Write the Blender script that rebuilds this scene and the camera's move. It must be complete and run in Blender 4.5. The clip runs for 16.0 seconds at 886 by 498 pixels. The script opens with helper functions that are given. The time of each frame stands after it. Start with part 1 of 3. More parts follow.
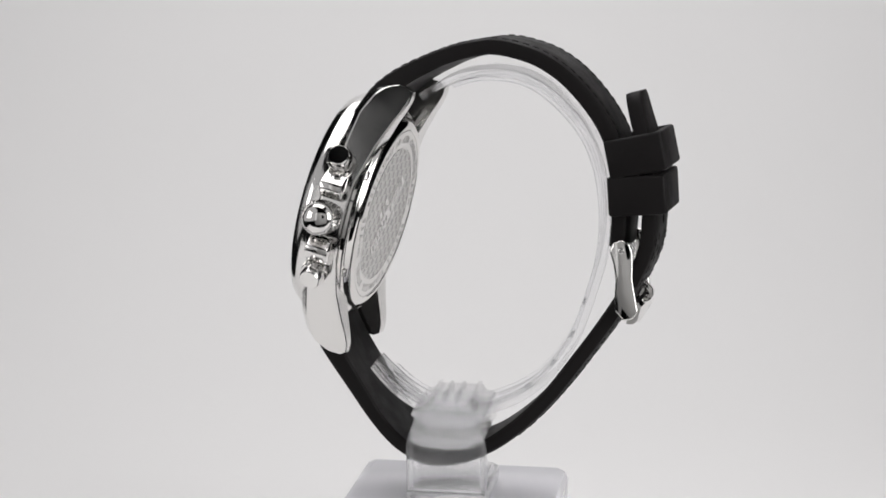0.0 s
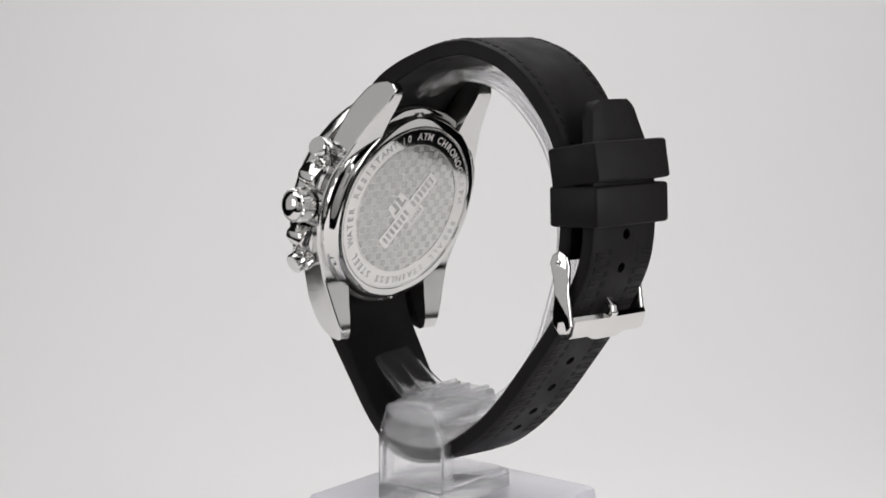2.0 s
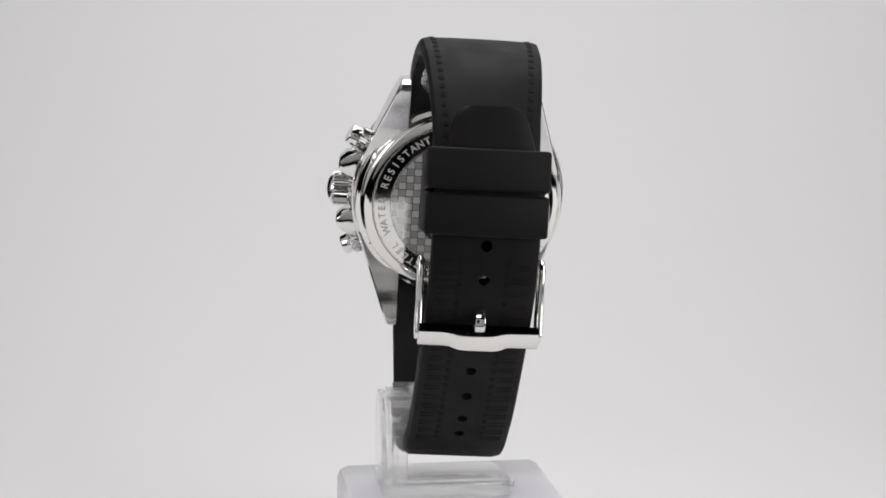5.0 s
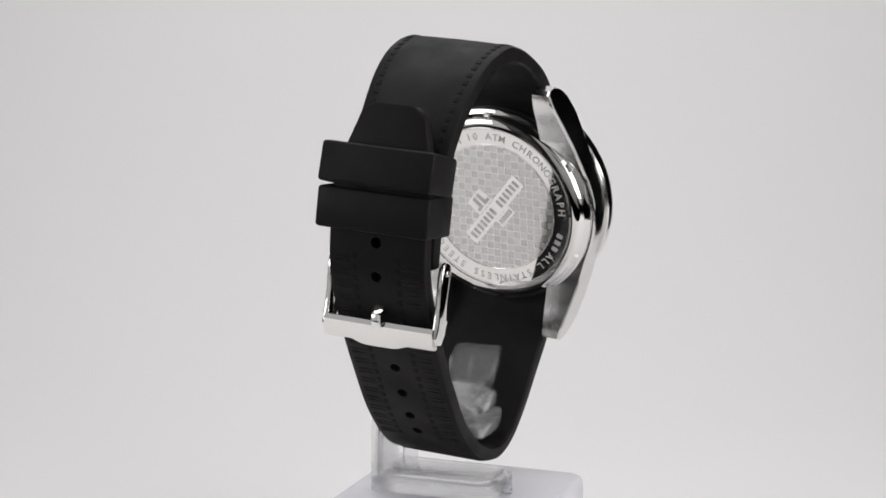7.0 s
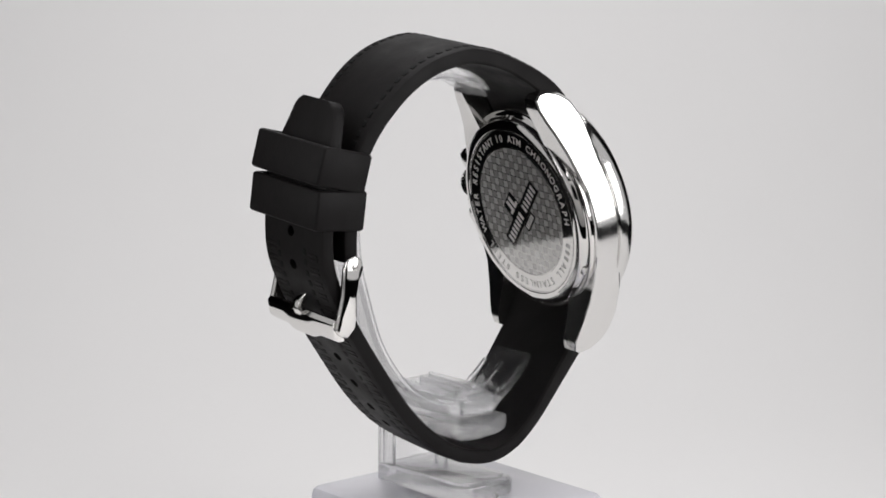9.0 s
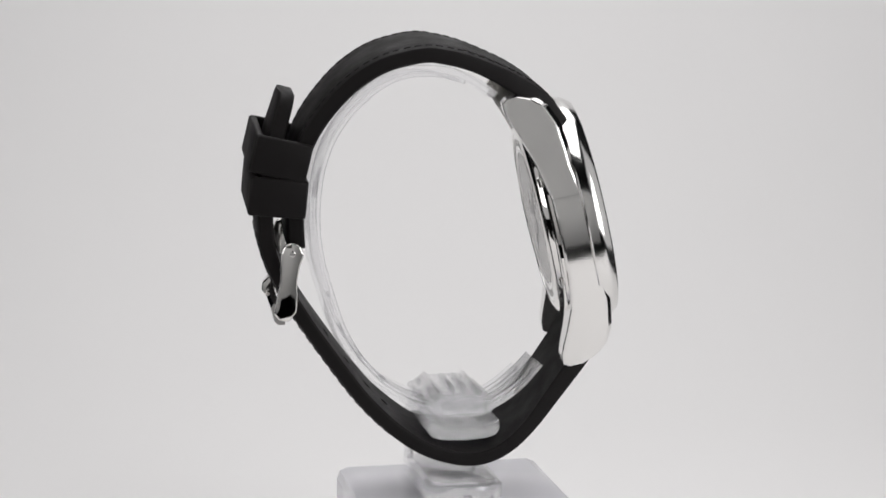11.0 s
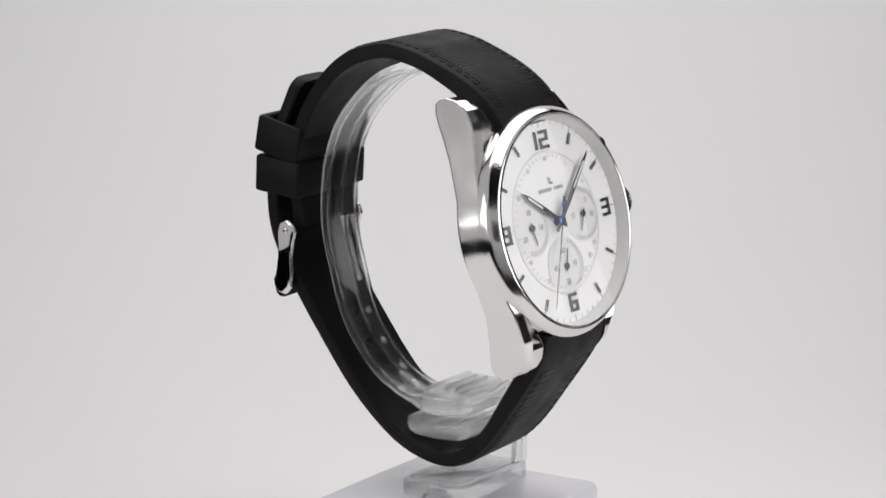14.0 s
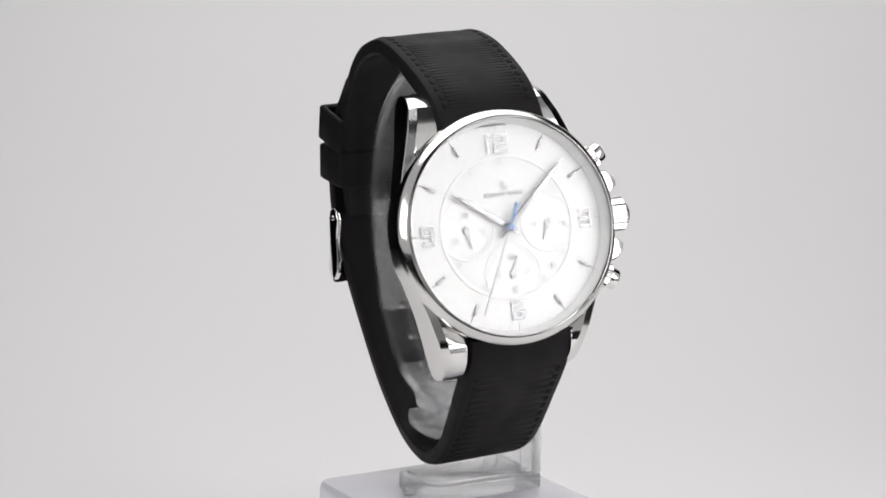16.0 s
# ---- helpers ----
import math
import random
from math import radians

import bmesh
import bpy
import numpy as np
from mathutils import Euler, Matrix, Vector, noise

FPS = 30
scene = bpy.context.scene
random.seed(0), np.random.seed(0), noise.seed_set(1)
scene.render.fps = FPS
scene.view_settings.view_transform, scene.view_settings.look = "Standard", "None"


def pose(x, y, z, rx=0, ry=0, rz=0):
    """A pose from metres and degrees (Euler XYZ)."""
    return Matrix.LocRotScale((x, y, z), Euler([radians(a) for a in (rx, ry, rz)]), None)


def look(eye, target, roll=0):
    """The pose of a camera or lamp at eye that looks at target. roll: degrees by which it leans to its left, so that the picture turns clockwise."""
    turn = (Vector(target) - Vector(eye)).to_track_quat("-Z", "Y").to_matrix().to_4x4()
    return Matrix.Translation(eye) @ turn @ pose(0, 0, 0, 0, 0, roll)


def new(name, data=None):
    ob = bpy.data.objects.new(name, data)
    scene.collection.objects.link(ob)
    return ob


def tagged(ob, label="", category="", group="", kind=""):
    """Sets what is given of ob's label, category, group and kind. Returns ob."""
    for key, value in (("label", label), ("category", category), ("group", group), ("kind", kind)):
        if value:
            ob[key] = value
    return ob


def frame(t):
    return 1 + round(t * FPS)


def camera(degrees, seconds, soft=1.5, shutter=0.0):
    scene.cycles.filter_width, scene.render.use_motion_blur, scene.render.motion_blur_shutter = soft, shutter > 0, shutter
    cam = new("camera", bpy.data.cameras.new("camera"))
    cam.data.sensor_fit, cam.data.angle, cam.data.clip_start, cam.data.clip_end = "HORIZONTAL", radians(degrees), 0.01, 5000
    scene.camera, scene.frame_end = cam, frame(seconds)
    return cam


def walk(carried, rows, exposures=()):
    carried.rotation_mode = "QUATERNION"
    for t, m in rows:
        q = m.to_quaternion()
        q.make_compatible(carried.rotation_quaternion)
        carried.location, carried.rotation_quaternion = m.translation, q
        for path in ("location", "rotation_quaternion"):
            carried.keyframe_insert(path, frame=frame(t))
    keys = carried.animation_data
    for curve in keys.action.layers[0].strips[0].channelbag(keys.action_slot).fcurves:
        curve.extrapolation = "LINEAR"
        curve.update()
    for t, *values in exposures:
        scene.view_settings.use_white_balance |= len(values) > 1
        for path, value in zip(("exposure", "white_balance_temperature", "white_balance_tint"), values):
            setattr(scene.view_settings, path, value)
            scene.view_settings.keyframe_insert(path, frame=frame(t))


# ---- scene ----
# camera: a long lens on a tripod, looking slightly down
cam = camera(22.0, 16.0, soft=1.7)
EYE = pose(-0.003, -0.4404, 0.1283, 90 - 10.25, 0, 0) @ pose(0, 0, 0, 0, 0, 0.51)
walk(cam, [(0.0, EYE), (16.0, EYE)])

# ---------------------------------------------------------------- light
world = bpy.data.worlds.new("studio_dark")
world.use_nodes = True
world.node_tree.nodes["Background"].inputs[0].default_value = (0.9, 0.95, 1.0, 1)
world.node_tree.nodes["Background"].inputs[1].default_value = 0.02
scene.world = world
scene.view_settings.exposure = 0.05


def softbox(name, at, to, w, h, watts, colour=(0.994, 0.986, 0.995)):
    data = bpy.data.lights.new(name, "AREA")
    data.shape, data.size, data.size_y = "RECTANGLE", w, h
    data.energy, data.color = watts, colour
    ob = new(name, data)
    ob.matrix_world = look(at, to)
    return ob


# side panels of the light tent, each with the lamp's bright patch, and the lit roof
softbox("tent_panel_right", (0.205, -0.13, 0.195), (0, -0.13, 0.195), 0.34, 0.37, 0.2)
softbox("tent_panel_left", (-0.205, -0.18, 0.195), (0, -0.18, 0.195), 0.44, 0.37, 0.215)
softbox("lamp_patch_right", (0.2, -0.105, 0.115), (0, -0.105, 0.115), 0.085, 0.17, 0.185)
softbox("lamp_glow_right", (0.2, -0.203, 0.115), (0, -0.203, 0.115), 0.11, 0.17, 0.165)
softbox("lamp_patch_left", (-0.2, -0.118, 0.105), (0, -0.118, 0.105), 0.095, 0.09, 0.09)
softbox("tent_roof", (0.025, 0.27, 0.56), (0.045, 0.32, 0.0), 0.5, 0.96, 3.58)

# ---------------------------------------------------------------- materials


def mat(name, colour, rough=0.5, metal=0.0, bump=0.0, scale=900.0, vary=0.0, trans=0.0, ior=1.5, coat=0.0, spec=0.5):
    m = bpy.data.materials.new(name)
    m.use_nodes = True
    nt = m.node_tree
    b = nt.nodes["Principled BSDF"]
    b.inputs["Base Color"].default_value = (*colour, 1)
    b.inputs["Roughness"].default_value = rough
    b.inputs["Metallic"].default_value = metal
    b.inputs["Transmission Weight"].default_value = trans
    b.inputs["IOR"].default_value = ior
    b.inputs["Coat Weight"].default_value = coat
    b.inputs["Specular IOR Level"].default_value = spec
    if bump or vary:
        tc = nt.nodes.new("ShaderNodeTexCoord")
        n1 = nt.nodes.new("ShaderNodeTexNoise")
        n1.inputs["Scale"].default_value, n1.inputs["Detail"].default_value = scale, 4
        n2 = nt.nodes.new("ShaderNodeTexNoise")
        n2.inputs["Scale"].default_value, n2.inputs["Detail"].default_value = scale / 14, 3
        nt.links.new(tc.outputs["Object"], n1.inputs["Vector"])
        nt.links.new(tc.outputs["Object"], n2.inputs["Vector"])
        if bump:
            bn = nt.nodes.new("ShaderNodeBump")
            bn.inputs["Strength"].default_value, bn.inputs["Distance"].default_value = bump, 0.0002
            nt.links.new(n1.outputs["Fac"], bn.inputs["Height"])
            nt.links.new(bn.outputs["Normal"], b.inputs["Normal"])
        if vary:
            mr = nt.nodes.new("ShaderNodeMapRange")
            mr.inputs["From Min"].default_value, mr.inputs["From Max"].default_value = 0.3, 0.7
            mr.inputs["To Min"].default_value, mr.inputs["To Max"].default_value = max(0.0, rough - vary), rough + vary
            nt.links.new(n2.outputs["Fac"], mr.inputs["Value"])
            nt.links.new(mr.outputs["Result"], b.inputs["Roughness"])
    return m


RUBBER = mat("black_rubber", (0.0085, 0.0073, 0.0074), 0.55, bump=0.25, scale=2500, vary=0.08, spec=0.16)
# darker than the strap: shade of its notches and slot put into colour
RECESS_DARK = mat("notch_black", (0.004, 0.004, 0.004), 0.7, spec=0.2)
STEEL = mat("polished_steel", (0.80, 0.785, 0.765), 0.05, 1.0, vary=0.03, scale=1200)
SOFT_STEEL = mat("softly_polished_steel", (0.79, 0.78, 0.765), 0.1, 1.0, bump=0.02, scale=2500, vary=0.04)
FLANK = mat("finely_brushed_steel", (0.76, 0.75, 0.735), 0.14, 1.0, bump=0.04, scale=2600, vary=0.05)
SATIN = mat("satin_steel", (0.74, 0.73, 0.71), 0.2, 1.0, bump=0.05, scale=3500, vary=0.05)
MATT = mat("matt_etched_steel", (0.72, 0.71, 0.70), 0.5, 1.0, bump=0.1, scale=5000)
GLASS = mat("mineral_crystal", (1, 1, 1), 0.0, trans=1.0, ior=1.5)


def clear(name, see, rough, trans, bump, scale, coat):
    """Clear moulded plastic: a share passes straight through, the rest bends, scatters and shines."""
    m = mat(name, (0.98, 0.98, 0.985), rough, trans=trans, ior=1.2, vary=0.02, bump=bump, scale=scale, coat=coat)
    nt = m.node_tree
    straight = nt.nodes.new("ShaderNodeBsdfTransparent")
    straight.inputs["Color"].default_value = (0.985, 0.985, 0.99, 1)
    mix = nt.nodes.new("ShaderNodeMixShader")
    mix.inputs[0].default_value = see
    nt.links.new(nt.nodes["Principled BSDF"].outputs[0], mix.inputs[1])
    nt.links.new(straight.outputs[0], mix.inputs[2])
    nt.links.new(mix.outputs[0], nt.nodes["Material Output"].inputs["Surface"])
    return m


CUFFM = clear("clear_cuff_plastic", 0.52, 0.04, 0.97, 0.08, 70, 0.5)
CLEAR = clear("clear_plastic", 0.28, 0.03, 0.9, 0.06, 160, 1.0)
FROST = clear("scuffed_clear_plastic", 0.28, 0.12, 0.74, 0.25, 260, 1.0)
WHITE_BLOCK = mat("white_acrylic", (0.85, 0.84, 0.895), 0.12, vary=0.05, scale=300, trans=0.15)
PAPER = mat("white_sweep_paper", (0.80, 0.79, 0.785), 0.75, bump=0.05, scale=300, vary=0.05)
BOARD = mat("white_foam_board", (0.82, 0.82, 0.81), 0.7, bump=0.05, scale=200)
DARKWALL = mat("dark_studio_wall", (0.03, 0.03, 0.032), 0.9, bump=0.2, scale=30, vary=0.05)
DIAL = mat("silver_white_dial", (0.65, 0.645, 0.635), 0.38, 0.0, bump=0.04, scale=4000, vary=0.06, coat=0.1)
DIAL_IN = mat("guilloche_silver", (0.61, 0.605, 0.595), 0.32, 0.15, bump=0.06, scale=5000)
INK = mat("black_print", (0.02, 0.02, 0.022), 0.5)
GREY_INK = mat("grey_print", (0.12, 0.12, 0.12), 0.5)
NICKEL = mat("dark_nickel", (0.22, 0.22, 0.225), 0.2, 1.0)
# steel with a reflected blue sheen put into its base colour
BLUE = mat("blue_sheen_steel", (0.05, 0.11, 0.24), 0.25, 0.9)


def checker_steel():
    """Etched steel: squares that scatter by turns more and less, over a sharp mirror share."""
    m = bpy.data.materials.new("woven_etched_steel")
    m.use_nodes = True
    nt, L = m.node_tree, m.node_tree.links
    sharp = nt.nodes["Principled BSDF"]
    matt = nt.nodes.new("ShaderNodeBsdfPrincipled")
    tc = nt.nodes.new("ShaderNodeTexCoord")
    ck = nt.nodes.new("ShaderNodeTexChecker")
    ck.inputs["Scale"].default_value = 1 / 1.5
    L.new(tc.outputs["UV"], ck.inputs["Vector"])
    grain = nt.nodes.new("ShaderNodeTexNoise")
    grain.inputs["Scale"].default_value, grain.inputs["Detail"].default_value = 3.0, 5
    L.new(tc.outputs["UV"], grain.inputs["Vector"])
    bn = nt.nodes.new("ShaderNodeBump")
    bn.inputs["Strength"].default_value, bn.inputs["Distance"].default_value = 0.12, 0.0001
    L.new(grain.outputs["Fac"], bn.inputs["Height"])
    L.new(bn.outputs["Normal"], matt.inputs["Normal"])
    for b, rough in ((sharp, 0.07), (matt, 0.6)):
        b.inputs["Metallic"].default_value, b.inputs["Roughness"].default_value = 1.0, rough
        tone = nt.nodes.new("ShaderNodeMix")
        tone.data_type = "RGBA"
        tone.inputs[6].default_value, tone.inputs[7].default_value = (0.66, 0.65, 0.635, 1), (0.76, 0.75, 0.735, 1)
        L.new(ck.outputs["Fac"], tone.inputs[0])
        L.new(tone.outputs[2], b.inputs["Base Color"])
    share = nt.nodes.new("ShaderNodeMapRange")
    share.inputs["To Min"].default_value, share.inputs["To Max"].default_value = 0.42, 0.58
    L.new(ck.outputs["Fac"], share.inputs["Value"])
    mix = nt.nodes.new("ShaderNodeMixShader")
    L.new(share.outputs["Result"], mix.inputs[0])
    L.new(sharp.outputs[0], mix.inputs[1])
    L.new(matt.outputs[0], mix.inputs[2])
    L.new(mix.outputs[0], nt.nodes["Material Output"].inputs["Surface"])
    return m


CHECKER = checker_steel()

# ---------------------------------------------------------------- mesh helpers (all sizes in millimetres)
UP = 11.4                      # the strap's zero level above the block's top
MID = -1.5                     # the strap's middle plane, off the turning axis
TILT = radians(12.9)
# head space: u to the crown, v to twelve, w out of the dial, with the dial's face at w = 0
HEAD = pose(-2.0, -23.2, 45.4 + UP, 0, -2.9, -3.7) @ Matrix(((1, 0, 0, 0), (0, math.sin(TILT), -math.cos(TILT), 0), (0, math.cos(TILT), math.sin(TILT), 0), (0, 0, 0, 1)))
FACE = HEAD                                      # bezel, glass and dial
CASE = HEAD @ Matrix.Translation((0, 0, 1.2))    # flanks, back, crown and pushers
LEAN = pose(MID, -25, 46 + UP, 0, -3.1, -0.9) @ Matrix.Translation((-MID, 25, -46 - UP))
BODY = LEAN @ Matrix.Translation((MID, 0, UP))
STAND = pose(-0.3, 0, UP, 0, 0, 3)
CUFF = pose(0.5, 0, UP, 0, 1.3, 3)


SMALL = ("minute_track", "inner_scale", "etched_grid", "notch_row", "ribbing", "emblem_lettering", "lettering", "maker_mark", "mark_row", "counter_scale")


def part(name, bm, material, parent, label="", space=None, smooth=40):
    """Link a bmesh in millimetres as one mesh object under a thing or a part."""
    if space is not None:
        bmesh.ops.transform(bm, matrix=space, verts=bm.verts)
    bmesh.ops.scale(bm, vec=(0.001,) * 3, verts=bm.verts)
    bmesh.ops.recalc_face_normals(bm, faces=bm.faces)
    for f in bm.faces:
        f.smooth = True
    for e in bm.edges:
        e.smooth = len(e.link_faces) == 2 and e.calc_face_angle(9.0) < radians(smooth)
    me = bpy.data.meshes.new(name)
    bm.to_mesh(me)
    bm.free()
    me.materials.append(material)
    ob = new(name, me)
    ob.parent = parent
    if label:
        ob["label"] = label
    if name in SMALL:
        ob["kind"] = "stuff"
    return ob


def thing(name, label, category):
    return tagged(new(name), label, category)


def lathe(profile, n=96, a0=0.0, bm=None, knurl=0.0, knurl_rows=()):
    """Turn a closed profile of (radius, height) round the third axis."""
    bm = bm or bmesh.new()
    rings = []
    for i in range(n):
        a = a0 + 2 * math.pi * i / n
        k = [(knurl if (i % 2 and j in knurl_rows) else 0.0) for j in range(len(profile))]
        rings.append([bm.verts.new(((r - kk) * math.cos(a), (r - kk) * math.sin(a), h)) for (r, h), kk in zip(profile, k)])
    m = len(profile)
    for i in range(n):
        A, B = rings[i], rings[(i + 1) % n]
        for j in range(m):
            q = [A[j], A[(j + 1) % m], B[(j + 1) % m], B[j]]
            bm.faces.new(q)
    bmesh.ops.remove_doubles(bm, verts=bm.verts, dist=1e-5)
    return bm


def box(sx, sy, sz, at=(0, 0, 0), bevel=0.0, m=None, bm=None, seg=2):
    tmp = bmesh.new()
    bmesh.ops.create_cube(tmp, size=1)
    bmesh.ops.scale(tmp, vec=(sx, sy, sz), verts=tmp.verts)
    if bevel:
        bmesh.ops.bevel(tmp, geom=tmp.edges[:], offset=bevel, segments=seg, profile=0.5, affect="EDGES")
    mm = Matrix.Translation(at) if m is None else m
    bmesh.ops.transform(tmp, matrix=mm, verts=tmp.verts)
    if bm is None:
        return tmp
    return join(bm, tmp)


def join(bm, tmp):
    me = bpy.data.meshes.new("tmp")
    tmp.to_mesh(me)
    tmp.free()
    bm.from_mesh(me)
    bpy.data.meshes.remove(me)
    return bm


def prism(pts, h0, h1, bevel=0.0, seg=2):
    """A polygon of (a, b) stretched along the third axis from h0 to h1."""
    bm = bmesh.new()
    lo = [bm.verts.new((a, b, h0)) for a, b in pts]
    hi = [bm.verts.new((a, b, h1)) for a, b in pts]
    bm.faces.new(lo[::-1])
    bm.faces.new(hi)
    for i in range(len(pts)):
        j = (i + 1) % len(pts)
        bm.faces.new((lo[i], lo[j], hi[j], hi[i]))
    bmesh.ops.recalc_face_normals(bm, faces=bm.faces)
    if bevel:
        sharp = [e for e in bm.edges if e.calc_face_angle(0) > radians(35)]
        bmesh.ops.bevel(bm, geom=sharp, offset=bevel, segments=seg, profile=0.5, affect="EDGES", clamp_overlap=True)
    return bm


def smooth_path(pts, n):
    """A smooth curve through (y, z) points, sampled at even steps."""
    p = np.array(pts, float)
    e = np.vstack([2 * p[0] - p[1], p, 2 * p[-1] - p[-2]])
    out = []
    for i in range(1, len(e) - 2):
        for s in np.linspace(0, 1, 16, endpoint=False):
            a, b, c, d = e[i - 1], e[i], e[i + 1], e[i + 2]
            out.append(0.5 * (2 * b + (c - a) * s + (2 * a - 5 * b + 4 * c - d) * s * s + (3 * b - a - 3 * c + d) * s ** 3))
    out.append(p[-1])
    out = np.array(out)
    ker = np.ones(9) / 9
    pad = np.vstack([out[:1].repeat(4, 0), out, out[-1:].repeat(4, 0)])
    sm = np.stack([np.convolve(pad[:, k], ker, "valid") for k in (0, 1)], 1)
    sm[0], sm[-1] = out[0], out[-1]
    d = np.r_[0, np.cumsum(np.hypot(*np.diff(sm, axis=0).T))]
    q = np.linspace(0, d[-1], n)
    return np.stack([np.interp(q, d, sm[:, k]) for k in (0, 1)], 1), d[-1]


def path_frames(pts, n, side=1):
    """Points along an outer profile with their tangents and inward normals."""
    p, length = smooth_path(pts, n)
    t = np.gradient(p, axis=0)
    t /= np.linalg.norm(t, axis=1)[:, None]
    nrm = side * np.stack([-t[:, 1], t[:, 0]], 1)
    return p, t, nrm, length


def ribbon(pts, n, half, thick, side=1, edge=0.8, inner_edge=0.35, crown=0.0):
    """A strap whose outer face follows pts: half(s) is its half width, thick(s) its thickness, s from 0 to 1."""
    p, t, nrm, length = path_frames(pts, n, side)
    bm = bmesh.new()
    rings = []
    for i in range(n):
        s = i / (n - 1)
        h, k = half(s), thick(s)
        e, f = min(edge, h * 0.5, k * 0.45), min(inner_edge, h * 0.4, k * 0.4)
        sec = [(-h, e), (-h + 0.3 * e, 0.3 * e), (-h + e, 0), (-h * 0.5, -crown), (0, -crown * 1.3), (h * 0.5, -crown), (h - e, 0), (h - 0.3 * e, 0.3 * e), (h, e), (h, k - f), (h - f, k), (0, k), (-h + f, k), (-h, k - f)]
        rings.append([bm.verts.new((x, p[i, 0] + nrm[i, 0] * d, p[i, 1] + nrm[i, 1] * d)) for x, d in sec])
    m = len(rings[0])
    for i in range(n - 1):
        for j in range(m):
            bm.faces.new((rings[i][j], rings[i][(j + 1) % m], rings[i + 1][(j + 1) % m], rings[i + 1][j]))
    bm.faces.new(rings[0])
    bm.faces.new(rings[-1][::-1])
    bmesh.ops.recalc_face_normals(bm, faces=bm.faces)
    return bm


def cut(bm, cutter):
    """bm with cutter taken away."""
    obs = []
    for b in (bm, cutter):
        bmesh.ops.recalc_face_normals(b, faces=b.faces)
        me = bpy.data.meshes.new("tmp")
        b.to_mesh(me)
        b.free()
        obs.append(new("tmp", me))
    md = obs[0].modifiers.new("cut", "BOOLEAN")
    md.object, md.operation, md.solver = obs[1], "DIFFERENCE", "EXACT"
    dg = bpy.context.evaluated_depsgraph_get()
    dg.update()
    me = bpy.data.meshes.new_from_object(obs[0].evaluated_get(dg))
    out = bmesh.new()
    out.from_mesh(me)
    for o in obs:
        d = o.data
        bpy.data.objects.remove(o)
        bpy.data.meshes.remove(d)
    bpy.data.meshes.remove(me)
    return out


def letters(text, size, depth=0.03, bold=0.0):
    """Words in the built-in font as a bmesh, centred, lying in the first two axes."""
    cu = bpy.data.curves.new("tmp", "FONT")
    cu.body, cu.size, cu.align_x, cu.align_y = text, size, "CENTER", "CENTER"
    cu.extrude, cu.offset, cu.resolution_u = depth, bold, 3
    ob = new("tmp", cu)
    dg = bpy.context.evaluated_depsgraph_get()
    dg.update()
    me = bpy.data.meshes.new_from_object(ob.evaluated_get(dg))
    bm = bmesh.new()
    bm.from_mesh(me)
    bpy.data.objects.remove(ob)
    bpy.data.curves.remove(cu)
    bpy.data.meshes.remove(me)
    return bm


def arc_letters(bm, text, size, r, centre, step, flip=1):
    """Letters set clockwise along an arc round the case's back, tops outward. centre: degrees from the top."""
    a0 = centre - step * (len(text) - 1) / 2
    for i, ch in enumerate(text):
        if ch == " ":
            continue
        a = radians(a0 + i * step)
        tmp = letters(ch, size, bold=0.03)
        m = Matrix.Translation((r * math.sin(a), r * math.cos(a), 0)) @ Matrix.Rotation(-a, 4, "Z")
        bmesh.ops.transform(tmp, matrix=m, verts=tmp.verts)
        join(bm, tmp)
    return bm


